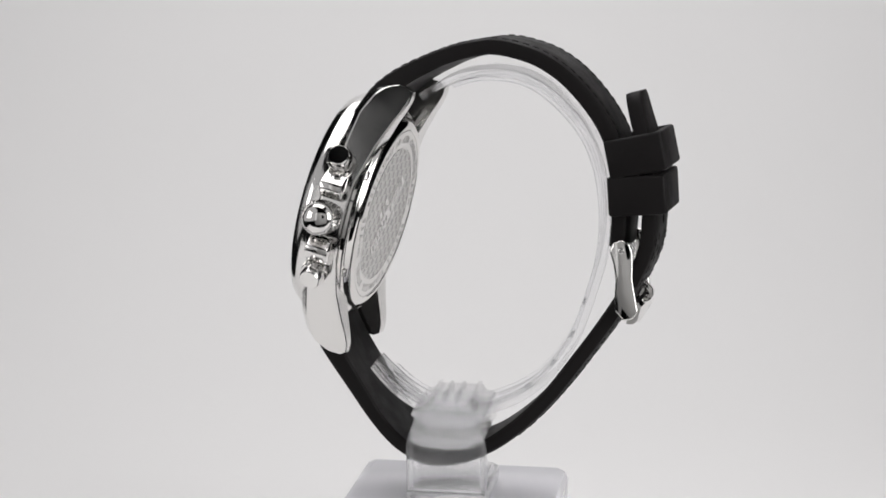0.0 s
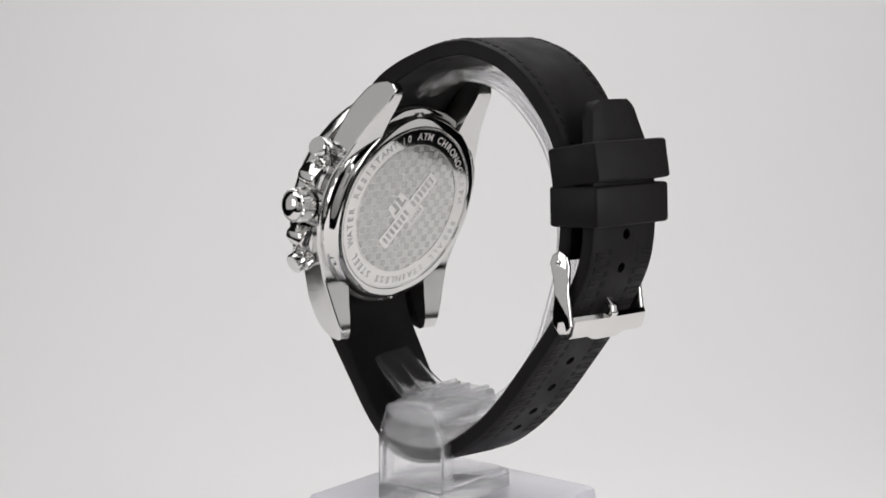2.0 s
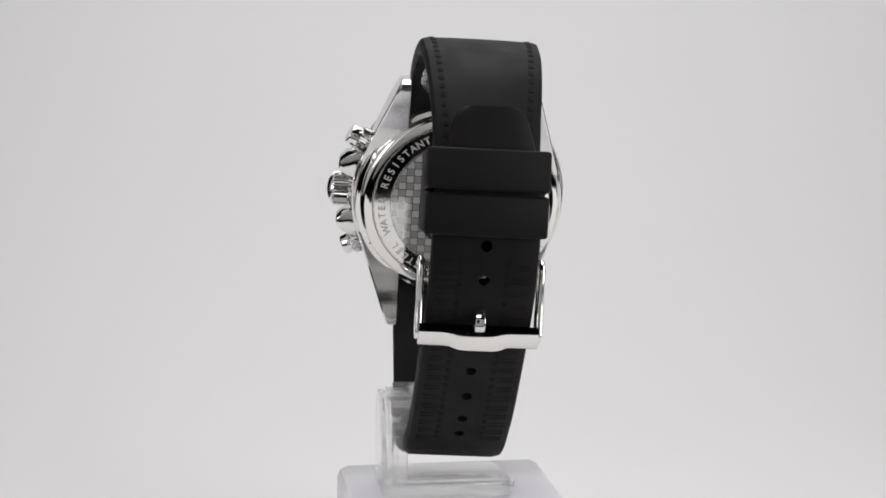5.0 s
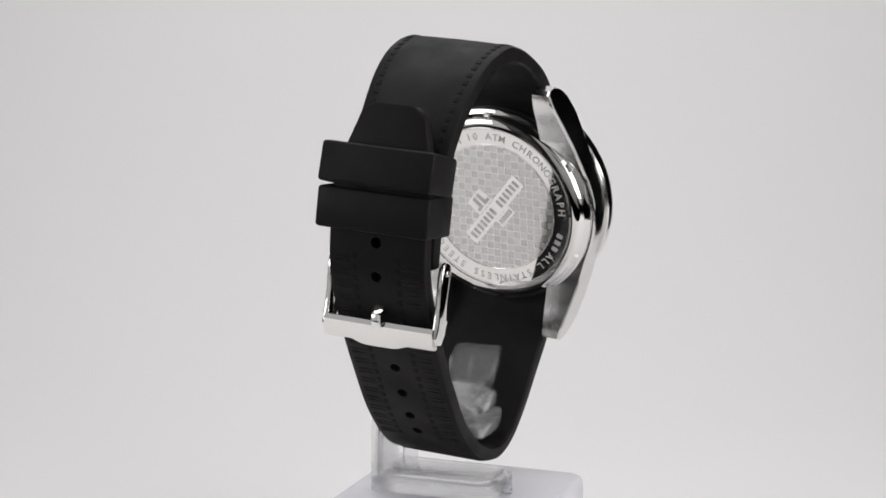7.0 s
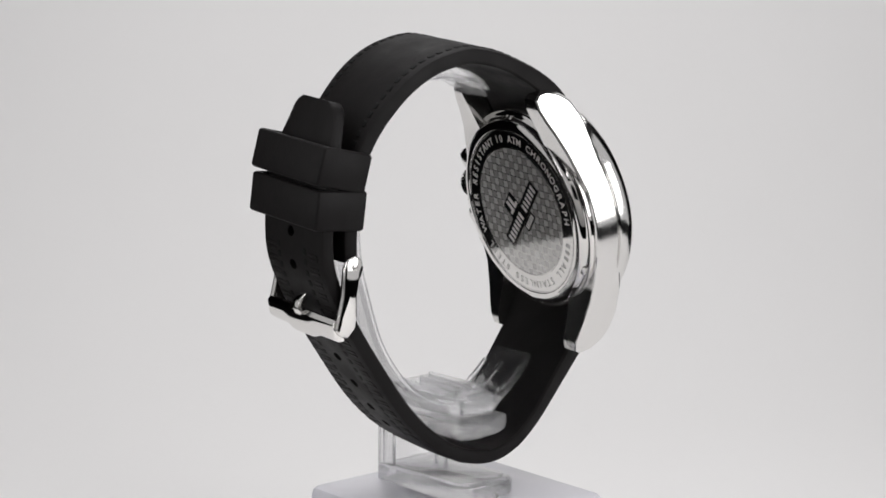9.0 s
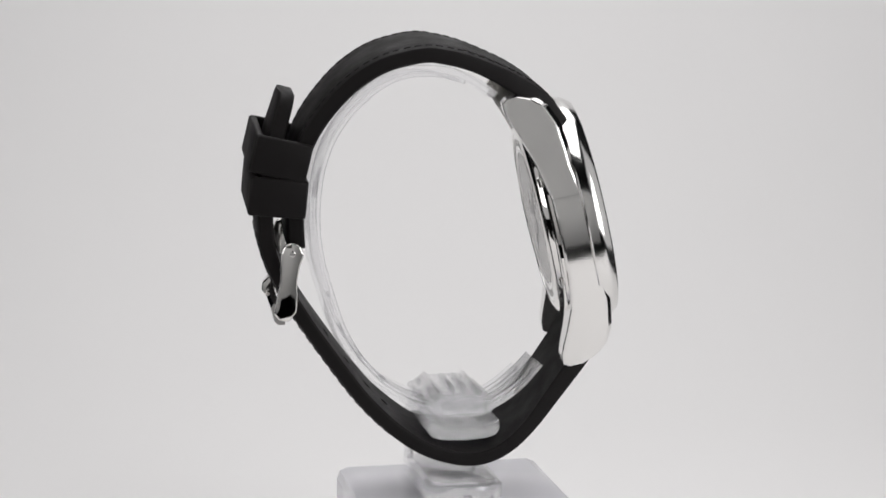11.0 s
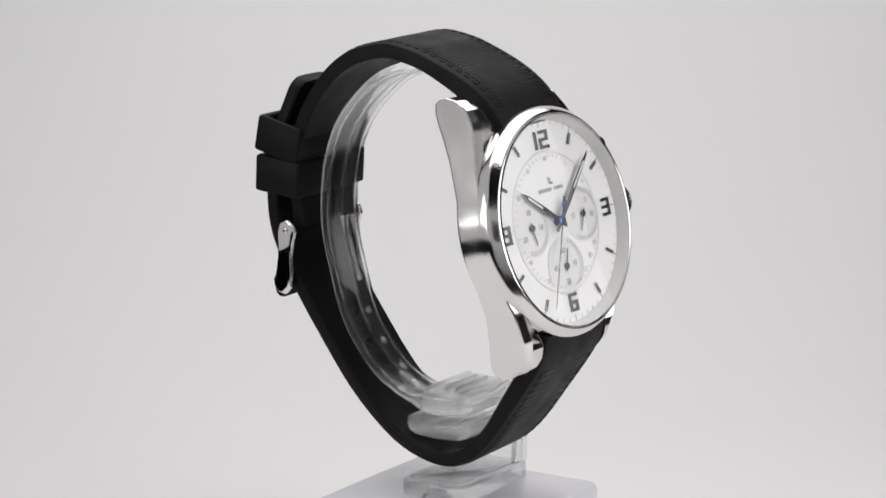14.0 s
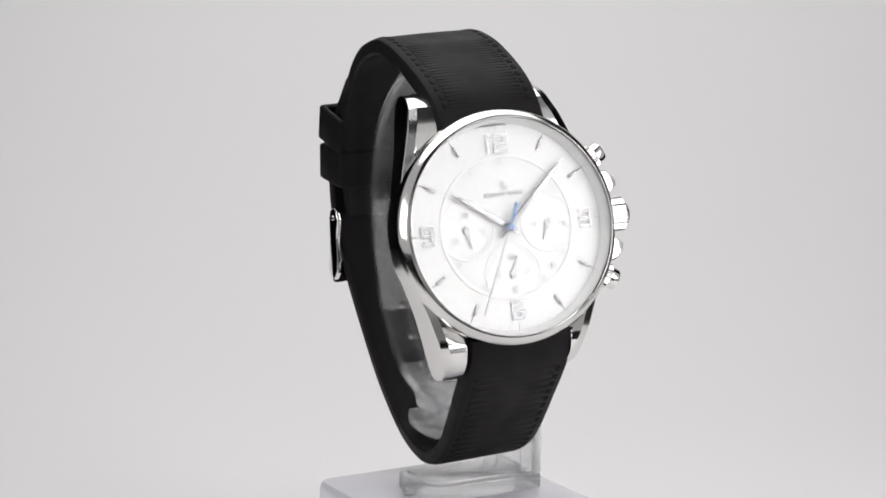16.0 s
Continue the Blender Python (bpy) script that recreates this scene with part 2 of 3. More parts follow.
# ---------------------------------------------------------------- the studio
def studio():
    # one sheet: level in front, sweeping up behind
    bm = bmesh.new()
    prof = [(y, -20.0) for y in (-95.0, -40.0, 0.0, 30.0, 60.0, 110.0)]
    for i in range(1, 25):
        a = radians(90 * i / 24)
        prof.append((110 + 380 * math.sin(a), -20 + 380 * (1 - math.cos(a))))
    prof += [(490.0, 500.0), (490.0, 900.0)]
    rows = []
    for y, z in prof:
        # unseen side edges, shaped so the case back mirrors the dark room past them
        left = np.interp(y, (-95, -40, 0, 60, 120, 350), (-165, -145, -128, -121, -124, -190))
        right = np.interp(y, (-95, 0, 30, 130, 200, 350), (190, 182, 172, 143, 146, 200))
        rows.append([bm.verts.new((x, y, z)) for x in np.linspace(left, right, 9)])
    for a, b in zip(rows, rows[1:]):
        for i in range(8):
            bm.faces.new((a[i], a[i + 1], b[i + 1], b[i]))
    sweep = part("backdrop", bm, PAPER, None)
    tagged(sweep, "pale grey-white seamless paper sweep behind the watch", "backdrop", kind="structure")
    # front curtain of the tent with the opening for the lens
    bm = bmesh.new()
    for x0, x1, z0, z1 in ((-330, -62, -190, 300), (62, 330, -190, 300), (-62, 62, -190, 62), (-62, 62, 190, 300)):
        box(x1 - x0, 4, z1 - z0, ((x0 + x1) / 2, -500, (z0 + z1) / 2), bm=bm)
    tagged(part("tent_front", bm, BOARD, None), "white front curtain of a light tent with a lens opening", "curtain", kind="structure")
    # the table under it and the dark room around
    bm = box(230, 520, 30, (10, 206, -37), 2)
    tagged(part("table", bm, DARKWALL, None), "dark table that carries the white paper sweep", "table", kind="structure")
    bm = box(5000, 5000, 60, (0, 0, -930))
    tagged(part("floor", bm, DARKWALL, None), "dark studio floor", "floor", kind="structure")
    bm = box(5000, 5000, 60, (0, 0, 1700))
    tagged(part("ceiling", bm, DARKWALL, None), "dark studio ceiling", "ceiling", kind="structure")
    for nm, sx, sy, x, y in (("wall_north", 5000, 60, 0, 2530), ("wall_south", 5000, 60, 0, -2530), ("wall_east", 60, 5000, 2530, 0), ("wall_west", 60, 5000, -2530, 0)):
        bm = box(sx, sy, 2560, (x, y, 385))
        tagged(part(nm, bm, DARKWALL, None), "dark studio wall", "wall", kind="structure")


studio()
TURNING = []                   # everything that rides on the turntable


# ---------------------------------------------------------------- block, stand and cuff
def display_block():
    ob = thing("display_block", "square white acrylic block under the clear watch stand", "block")
    part("body", box(42.5, 42.5, 20, (0, 0, -10), 2.2, m=pose(0.4, -0.4, -10.02, 0, 0, 3)), WHITE_BLOCK, ob)
    TURNING.append(ob)


def watch_stand():
    ob = thing("watch_stand", "clear moulded plastic watch stand with a scuffed arm", "display stand")
    along = STAND @ Matrix(((0, 0, 1, 0), (1, 0, 0, 0), (0, 1, 0, 0), (0, 0, 0, 1)))
    # upright on the crown's side: a thin plate between two side walls
    out = [(-7.7, 3.25 - UP), (7.7, 3.25 - UP), (7.7, 1.6), (7.3, 3.4), (5.9, 7.4), (5.0, 8.4), (-5.0, 8.4), (-5.9, 7.4), (-7.3, 3.4), (-7.7, 1.6)]
    part("upright", prism(out, 14.2, 15.6, 0.35), CLEAR, ob, space=along)
    for y in (-7.05, 7.05):
        part("side_wall", box(3.0, 1.2, 9.6, (12.65, y, -3.2), 0.3), CLEAR, ob, space=STAND)
    # foot: a flat tray with a stepped, rounded front
    foot = [(15.6, -7.7), (15.6, 7.7), (-7.2, 7.7), (-9.0, 6.6), (-9.9, 5.0), (-9.9, -5.0), (-9.0, -6.6), (-7.2, -7.7)]
    part("foot", prism(foot, 0.02 - UP, 3.2 - UP, 0.4), CLEAR, ob, space=STAND)
    rim = [(13.8, -6.4), (13.8, 6.4), (-6.8, 6.4), (-8.4, 4.6), (-8.4, -4.6), (-6.8, -6.4)]
    part("foot_tray", prism(rim, 3.22 - UP, 3.75 - UP, 0.2), CLEAR, ob, space=STAND)
    part("foot_notch", box(2.4, 1.6, 1.5, (-10.3, 0, 0.8 - UP), 0.3), CLEAR, ob, space=STAND)
    # lower tongue, round underneath, over the strap
    tong = [(-7.0, 4.4), (-7.2, 2.6), (-6.6, 1.3), (-4.8, 0.6), (0, 0.3), (4.8, 0.6), (6.6, 1.3), (7.2, 2.6), (7.0, 4.4), (3.5, 3.3), (0, 3.0), (-3.5, 3.3)]
    part("tongue", prism(tong, -6.8, 14.18, 0.3), FROST, ob, space=along)
    for y in (-3.8, 0.2, 4.0):
        part("nub", box(17, 0.7, 0.5, (2.5, y, 3.5 if abs(y) > 1 else 3.2), 0.15), CLEAR, ob, space=STAND)
    # upper arm that grips the cuff, stepped towards its top
    arm = [(-7.2, 7.0), (-5.5, 5.4), (-3, 4.7), (0, 4.5), (4, 4.8), (6, 5.6), (7.4, 6.9), (7.0, 7.7), (5.4, 7.9), (5.0, 8.3), (4.7, 9.0), (-4.2, 9.0), (-4.6, 8.2), (-6.6, 7.8)]
    part("arm", prism(arm, -5.4, 14.18, 0.3), FROST, ob, space=along)
    for y in (-3.7, 4.2):
        part("arm_rail", box(17.0, 0.9, 1.0, (4.2, y, 9.4), 0.25), CLEAR, ob, space=STAND)
    part("arm_cap", box(1.2, 8.8, 3.2, (-6.0, 0, 6.9), 0.4), CLEAR, ob, space=STAND)
    for y in (-1.2, 1.2):
        part("prong", box(12.0, 0.8, 1.3, (3.9, y, 9.6), 0.25), FROST, ob, space=STAND)
    TURNING.append(ob)


CUFF_PATH = [(-16.5, 13.9), (-12.5, 9.7), (-7.1, 6.0), (-1, 4.6), (5, 5.2), (11.6, 7.5), (18.3, 12.2), (24.4, 20.7), (27.5, 29.6), (29.6, 37.3), (30.2, 45), (29.6, 52), (28.2, 57.5), (25.8, 62.5), (22.5, 66.5), (18.5, 70.2), (13.5, 72.9), (8.3, 73.7), (2.5, 73.2), (-2, 71.5), (-7.2, 68.2)]


def watch_cuff():
    ob = thing("watch_cuff", "clear springy plastic cuff inside the watch strap", "watch holder")

    def half(s):
        return 5.3 * (1 - 0.4 * max(0.0, (s - 0.95) / 0.05) ** 2) * (1 - 0.1 * max(0.0, (0.03 - s) / 0.03))

    part("band", ribbon(CUFF_PATH, 110, half, lambda s: 1.5, 1, 0.25, 0.25), CUFFM, ob, space=CUFF)
    p, t, nrm, _ = path_frames(CUFF_PATH, 110, 1)
    for i in (30, 36, 42, 48):
        R = Matrix((Vector((1, 0, 0)), Vector((0, *t[i])), Vector((0, *nrm[i])))).transposed().to_4x4()
        at = CUFF @ Matrix.Translation((2.4, p[i, 0] + nrm[i, 0] * 1.45, p[i, 1] + nrm[i, 1] * 1.45)) @ R
        part("stud", lathe([(0, 0), (0.75, 0), (0.75, 0.35), (0.5, 0.55), (0, 0.6)], 20), FROST, ob, "small round moulded stud", at)
    for x in (-4.9, 0.3, 4.9):
        q = [(p[i, 0] + nrm[i, 0] * 1.45, p[i, 1] + nrm[i, 1] * 1.45) for i in range(3, 104, 4)]
        part("rim", ribbon(q, 70, lambda s: 0.5, lambda s: 0.7, 1, 0.15, 0.15), CUFFM, ob, space=CUFF @ Matrix.Translation((x, 0, 0)))
    TURNING.append(ob)


# ---------------------------------------------------------------- the watch
def case_parts(w):
    # each flank with its two lugs is one piece: the plan outline stretched between a top and a bottom curve
    top = [(0, -1.95), (11, -2.0), (15.5, -2.1), (20.5, -2.6), (24.2, -4.2), (26.0, -6.2), (26.9, -8.6)]
    low = [(0, -7.6), (7.5, -7.7), (9, -8.0), (15, -9.3), (19.5, -10.8), (22, -11.8), (24.4, -12.6), (26.2, -12.6), (26.9, -11.6)]

    def curve(tab, v):
        return float(np.interp(abs(v), [t[0] for t in tab], [t[1] for t in tab]))

    def outer(v, sx):
        a = abs(v)
        return math.sqrt(21.45 ** 2 - a * a) if a < 8 else 19.9 - (0.38 if sx > 0 else 0.30) * (a - 8)

    def flank(sx):
        vs = sorted({round(sg * v, 3) for sg in (-1, 1) for v in [*np.linspace(0, 8, 14), *np.linspace(9, 24, 16), 24.8, 25.6, 26.2, 26.6, 26.9]})
        bm = bmesh.new()
        rings = []
        for v in vs:
            drop = (1.3 if sx > 0 else 1.9) * min(1.0, max(0.0, -v - 6) / 8)       # the lower lugs reach further to the front
            t, b, o = curve(top, v) + drop, curve(low, v) + 0.6 * drop, outer(v, sx)
            t_in = curve(top, v) + drop * min(1.0, max(0.0, -v - 19.2) / 2.5)      # stays under the dial
            c = min(0.45, (t - b) * 0.3)
            k = (1.0 if sx > 0 else 0.6) * min(1.7, 0.55 * (o - 10.85)) * min(1.0, max(0.0, (abs(v) - 8) / 5))      # sloping front edge of a lug
            u1 = min(max(10.95, math.sqrt(max(0.0, 21.3 ** 2 - v * v))), o - c - k - 0.1)
            sec = [(10.85, t_in), (u1, t_in), (o - c - k, t), (o - 0.3 * c, t - 0.3 * c - 0.7 * k), (o, t - c - 0.7 * k), (o, b + c), (o - 0.3 * c, b + 0.3 * c), (o - c, b), (10.85, b)]
            rings.append([bm.verts.new((sx * u, v, h)) for u, h in sec])
        for A, B in zip(rings, rings[1:]):
            for j in range(9):
                bm.faces.new((A[j], A[(j + 1) % 9], B[(j + 1) % 9], B[j]))
        bm.faces.new(rings[0])
        bm.faces.new(rings[-1][::-1])
        return bm

    prof = [(12, -2.15), (20.3, -2.15), (20.7, -2.45), (20.8, -2.9), (20.8, -6.4), (20.6, -7.2), (20.2, -7.5), (12, -7.5)]
    part("case_middle", lathe(prof, 128), STEEL, w, "mirror-polished steel case middle", CASE)
    for sx in (-1, 1):
        part("case_flank", flank(sx), FLANK, w, "polished steel flank with two strap lugs", CASE, smooth=13)
    # bezel and the flange inside it
    prof = [(20.0, -1.0), (21.85, -1.0), (22.05, -0.8), (22.1, 0.5), (22.0, 1.3), (21.75, 1.75), (20.95, 2.75), (20.75, 2.95), (20.5, 3.0), (20.35, 2.9), (20.3, 2.7)]
    part("bezel", lathe(prof, 160), FLANK, w, "polished rounded steel bezel", FACE)
    prof = [(20.4, -0.3), (20.3, 2.6), (20.1, 2.6), (19.3, 0.25), (19.3, -0.3)]
    part("flange", lathe(prof, 128), DIAL_IN, w, "silver ring round the dial", FACE)
    g = part("crystal", lathe([(0, 2.1), (20.25, 2.1), (20.25, 2.9), (20.1, 3.1), (0, 3.1)], 128), GLASS, w, "flat clear watch glass", FACE, smooth=12)
    g.visible_shadow = False
    # back
    prof = [(0, -7.4), (20.3, -7.4), (20.6, -7.7), (20.5, -8.2), (20.0, -8.5), (19.6, -8.55), (19.4, -8.75), (19.2, -9.3), (18.6, -9.75), (17.6, -10.0), (17.2, -10.02), (17.05, -9.85), (0, -9.85)]
    back = part("caseback", lathe(prof, 128), STEEL, w, "polished screwed steel case back", CASE)
    ring = part("engraved_ring", lathe([(13.3, -9.8), (17.0, -9.8), (17.0, -9.89), (13.3, -9.89)], 128), STEEL, back, "mirror-polished ring with raised lettering", CASE)
    flip = CASE @ Matrix.Translation((0, 0, -9.9)) @ Matrix.Rotation(math.pi, 4, "Y")
    bm = bmesh.new()
    arc_letters(bm, "WATER RESISTANT", 2.1, 15.15, -70, 6.2)
    arc_letters(bm, "10 ATM", 2.1, 15.15, -4, 5.6)
    arc_letters(bm, "CHRONOGRAPH", 2.1, 15.15, 54, 6.5)
    arc_letters(bm, "ALL STAINLESS STEEL", 2.1, 15.15, 179, 5.9)
    part("lettering", bm, MATT, back, "raised steel lettering", flip)
    bm = bmesh.new()
    for a in (106, 112, 118):
        m = Matrix.Rotation(radians(-a), 4, "Z") @ Matrix.Translation((0, 15.2, 0))
        box(0.9, 1.3, 0.06, m=m, bm=bm)
    part("mark_row", bm, MATT, back, "small steel marks", flip)
    for r0, nm in ((16.9, "outer_line"), (13.45, "inner_line")):
        part(nm, lathe([(r0 - 0.16, -9.85), (r0 + 0.1, -9.85), (r0 + 0.1, -9.95), (r0 - 0.16, -9.95)], 128), SATIN, back, "", CASE)
    # woven centre
    bm = lathe([(0, -9.8), (13.2, -9.8), (13.2, -9.9), (0, -9.9)], 128)
    uv = bm.loops.layers.uv.new("UVMap")
    for f in bm.faces:
        for l in f.loops:
            l[uv].uv = (l.vert.co.x, l.vert.co.y)
    part("woven_centre", bm, CHECKER, back, "brushed chequered steel centre", CASE)
    bm = bmesh.new()
    for i in range(-8, 9):
        c = i * 1.5
        ln = 2 * math.sqrt(max(0, 13.1 ** 2 - c * c))
        box(0.09, ln, 0.02, (c, 0, 0.02), bm=bm)
        box(ln, 0.09, 0.02, (0, c, 0.025), bm=bm)
    part("etched_grid", bm, STEEL, back, "thin polished lines between the etched squares", flip)
    # emblem: a dark slanted band with plain bars
    slant = flip @ Matrix.Rotation(radians(52), 4, "Z")
    part("emblem_band", box(17.8, 3.2, 0.06, (0, -0.6, 0.05)), STEEL, back, "mirror-polished slanted band with plain bars", slant)
    part("emblem", prism([(-3.4, 0.9), (1.6, 0.9), (1.2, 4.6), (-3.0, 4.6)], 0.02, 0.08), STEEL, back, "polished emblem field", slant)
    part("code_field", box(4.6, 1.9, 0.06, (0.6, -3.2, 0.05)), STEEL, back, "small polished field with a plain bar", slant)
    bm = bmesh.new()
    for i in range(14):
        if i != 7:
            box(0.66, 1.8, 0.05, (-7.8 + i * 1.2, -0.6, 0.1), bm=bm)
    for x0, x1, y0, y1 in ((-1.9, -1.1, 1.5, 4.2), (-2.7, -1.92, 1.5, 2.2), (-0.6, 0.2, 1.5, 4.2), (0.22, 1.1, 1.5, 2.2)):
        box(x1 - x0, y1 - y0, 0.05, ((x0 + x1) / 2, (y0 + y1) / 2, 0.1), bm=bm)
    for i in range(6):
        box(0.42, 1.1, 0.05, (-1.1 + i * 0.66, -3.2, 0.1), bm=bm)
    part("emblem_lettering", bm, MATT, back, "", slant)
    for i in range(6):
        m = CASE @ Matrix.Rotation(radians(28 + 60 * i), 4, "Z") @ Matrix.Translation((19.35, 0, -9.0)) @ Matrix.Rotation(radians(-30), 4, "Y")
        part("notch", box(1.3, 1.9, 0.3, (0, 0, 0), 0.1), SATIN, back, "key notch", m)
    # crown, guards, pushers
    def radial(a, h):
        # first axis of the made part points outward
        return CASE @ Matrix.Rotation(radians(a), 4, "Z") @ Matrix.Translation((0, 0, h)) @ Matrix(((0, 0, 1, 0), (0, 1, 0, 0), (-1, 0, 0, 0), (0, 0, 0, 1)))

    m = radial(0, -3.5)
    cr = part("crown", lathe([(0, 20), (2.0, 20), (2.0, 21.9), (3.1, 21.9), (3.4, 22.2), (3.4, 25.0), (3.1, 25.3), (0, 25.3)], 64, knurl=0.34, knurl_rows=(4, 5)), FLANK, w, "fluted steel winding crown", m, smooth=25)
    part("cap", lathe([(2.85, 25.2), (2.75, 25.5), (2.2, 26.0), (1.2, 26.35), (0, 26.45), (0, 25.2)], 48), STEEL, cr, "domed polished crown cap", m)
    for s in (-1, 1):
        m = radial(29 * s, -3.9)
        ps = part("pusher", lathe([(0, 20), (1.5, 20), (1.5, 21.9), (2.4, 21.9), (2.55, 22.1), (2.55, 23.5), (2.4, 23.7), (0, 23.7)], 64, knurl=0.22, knurl_rows=(4, 5)), FLANK, w, "chronograph pusher with knurled collar", m, smooth=25)
        part("cap", lathe([(0, 23.6), (2.05, 23.6), (2.05, 25.3), (1.85, 25.6), (0, 25.65)], 40), SOFT_STEEL, ps, "polished round pusher cap", m)
        gd = [(20.6, 3.4), (23.0, 4.3), (24.3, 5.6), (24.2, 6.9), (22.6, 8.4), (19.4, 9.4), (19.0, 4.0)]
        bm = prism([(a, s * b) for a, b in gd], -6.6, -2.1, 0.35)
        part("crown_guard", bm, SOFT_STEEL, w, "polished crown guard", CASE)


def seven(bm, ch, at, wd, ht, th, depth):
    """A squared numeral from bars."""
    x, y = at
    L = {"1": "bc", "2": "abged", "3": "abgcd", "6": "afedcg", "9": "abcdfg"}[ch]
    hh = ht / 2
    seg = {"a": (0, hh, wd, th), "d": (0, -hh, wd, th), "g": (0, 0, wd, th), "b": (wd / 2 - th / 2, hh / 2, th, hh + th), "c": (wd / 2 - th / 2, -hh / 2, th, hh + th), "f": (-wd / 2 + th / 2, hh / 2, th, hh + th), "e": (-wd / 2 + th / 2, -hh / 2, th, hh + th)}
    for i, k in enumerate(L):
        sx, sy, a, b = seg[k]
        box(a, b, depth, (x + sx, y + sy, depth / 2 + 0.002 * i), bm=bm)
    return bm


def clock_hand(pts, h0, h1):
    return prism(pts, h0, h1, 0.05)


def dial_parts(w):
    dial = part("dial", lathe([(0, -0.9), (20.35, -0.9), (20.35, 0), (0, 0)], 128), DIAL, w, "silvery white chronograph dial", FACE)
    # minute track
    bm = bmesh.new()
    for i in range(240):
        big, mid = i % 20 == 0, i % 4 == 0
        if not mid:
            continue
        m = Matrix.Rotation(-2 * math.pi * i / 240, 4, "Z") @ Matrix.Translation((0, 19.0 if not big else 18.75, 0.01))
        box(0.16 if not big else 0.24, 0.9 if not big else 1.3, 0.02, m=m, bm=bm)
    part("minute_track", bm, GREY_INK, dial, "grey printed minute track", FACE)
    # inner raised ring with its scale
    part("inner_ring", lathe([(13.0, 0), (13.15, 0.16), (13.55, 0.16), (13.7, 0)], 128), DIAL_IN, dial, "raised silver ring", FACE)
    bm = bmesh.new()
    for i in range(60):
        a = radians(6 * i)
        if i % 5 == 0:
            continue
        m = Matrix.Rotation(-a, 4, "Z") @ Matrix.Translation((0, 12.5, 0.015))
        box(0.1, 0.6, 0.02, m=m, bm=bm)
    for i, s in enumerate(("60", "5", "10", "", "20", "25", "30", "35", "40", "", "50", "55")):
        if not s:
            continue
        a = radians(30 * i)
        tmp = letters(s, 1.25, 0.012)
        bmesh.ops.transform(tmp, matrix=Matrix.Translation((12.1 * math.sin(a), 12.1 * math.cos(a), 0.03)), verts=tmp.verts)
        join(bm, tmp)
    part("inner_scale", bm, GREY_INK, dial, "fine grey printed scale", FACE)
    # applied hour marks
    for h in (1, 2, 4, 5, 7, 8, 10, 11):
        m = FACE @ Matrix.Rotation(radians(-30 * h), 4, "Z") @ Matrix.Translation((0, 16.9, 0.2))
        part("hour_mark", box(0.6, 2.3, 0.4, bevel=0.12), NICKEL, dial, "applied dark nickel hour bar", m)
    for txt, at in (("12", (0, 15.7)), ("3", (16.2, 0)), ("6", (0, -15.7)), ("9", (-16.2, 0))):
        bm = bmesh.new()
        if txt == "12":
            box(0.62, 3.5, 0.35, (at[0] - 2.0, at[1], 0.175), bm=bm)
            seven(bm, "2", (at[0] + 0.55, at[1]), 2.7, 2.9, 0.62, 0.35)
        else:
            seven(bm, txt, at, 2.5, 2.9, 0.62, 0.35)
        part("numeral", bm, NICKEL, dial, "applied squared dark nickel numeral", FACE)
    # maker's name as plain bars
    bm = bmesh.new()
    for i in range(13):
        if i != 7:
            box(0.42, 0.7, 0.02, (-3.7 + i * 0.62, 6.2, 0.012), bm=bm)
    box(0.3, 1.1, 0.02, (-0.25, 8.0, 0.012), bm=bm)
    box(0.3, 1.3, 0.02, (0.3, 7.9, 0.012), bm=bm)
    box(1.3, 0.3, 0.02, (0.5, 7.3, 0.014), bm=bm)
    part("maker_mark", bm, GREY_INK, dial, "plain printed bars", FACE)
    # three counters
    for (cx, cy, r, a0, a1, nums, hand_at) in ((8.3, 0, 4.7, -40, 220, ((40, "5"), (100, "10"), (270, "15")), 205), (-8.3, 0, 4.7, 20, 200, ((0, "30"), (235, "20"), (95, "10")), 170), (0, -8.7, 4.9, 20, 170, ((0, "60"), (90, "15"), (180, "30"), (270, "45")), 20)):
        sub = part("counter", lathe([(0, 0.004), (r + 0.55, 0.004), (r + 0.6, 0.1), (r + 0.75, 0.1), (r + 0.8, 0.004), (r + 0.8, 0), (0, 0)], 72), DIAL_IN, dial, "small sunk counter with printed scale", FACE @ Matrix.Translation((cx, cy, 0)))
        bm = bmesh.new()
        n = 60
        for i in range(n):
            a = 360 * i / n
            if not (a0 <= a <= a1):
                continue
            m = Matrix.Translation((cx, cy, 0.03)) @ Matrix.Rotation(radians(-a), 4, "Z") @ Matrix.Translation((0, r, 0))
            box(0.1, 0.9, 0.02, m=m, bm=bm)
        for a, s in nums:
            tmp = letters(s, 1.5, 0.012, 0.02)
            bmesh.ops.transform(tmp, matrix=Matrix.Translation((cx + 3.0 * math.sin(radians(a)), cy + 3.0 * math.cos(radians(a)), 0.03)), verts=tmp.verts)
            join(bm, tmp)
        part("counter_scale", bm, GREY_INK, sub, "", FACE)
        m = FACE @ Matrix.Translation((cx, cy, 0)) @ Matrix.Rotation(radians(-hand_at), 4, "Z")
        bm = clock_hand([(-0.2, -1.0), (0.2, -1.0), (0.12, 3.4), (-0.12, 3.4)], 0.3, 0.42)
        join(bm, lathe([(0, 0.1), (0.62, 0.1), (0.62, 0.5), (0, 0.5)], 24))
        part("counter_hand", bm, NICKEL, sub, "small counter hand", m)
    # date window
    m = FACE @ Matrix.Translation((8.3, -8.2, 0)) @ Matrix.Rotation(radians(-45), 4, "Z")
    dw = part("date_window", box(2.3, 1.7, 0.05, (0, 0, 0.12)), DIAL, dial, "date window", m)
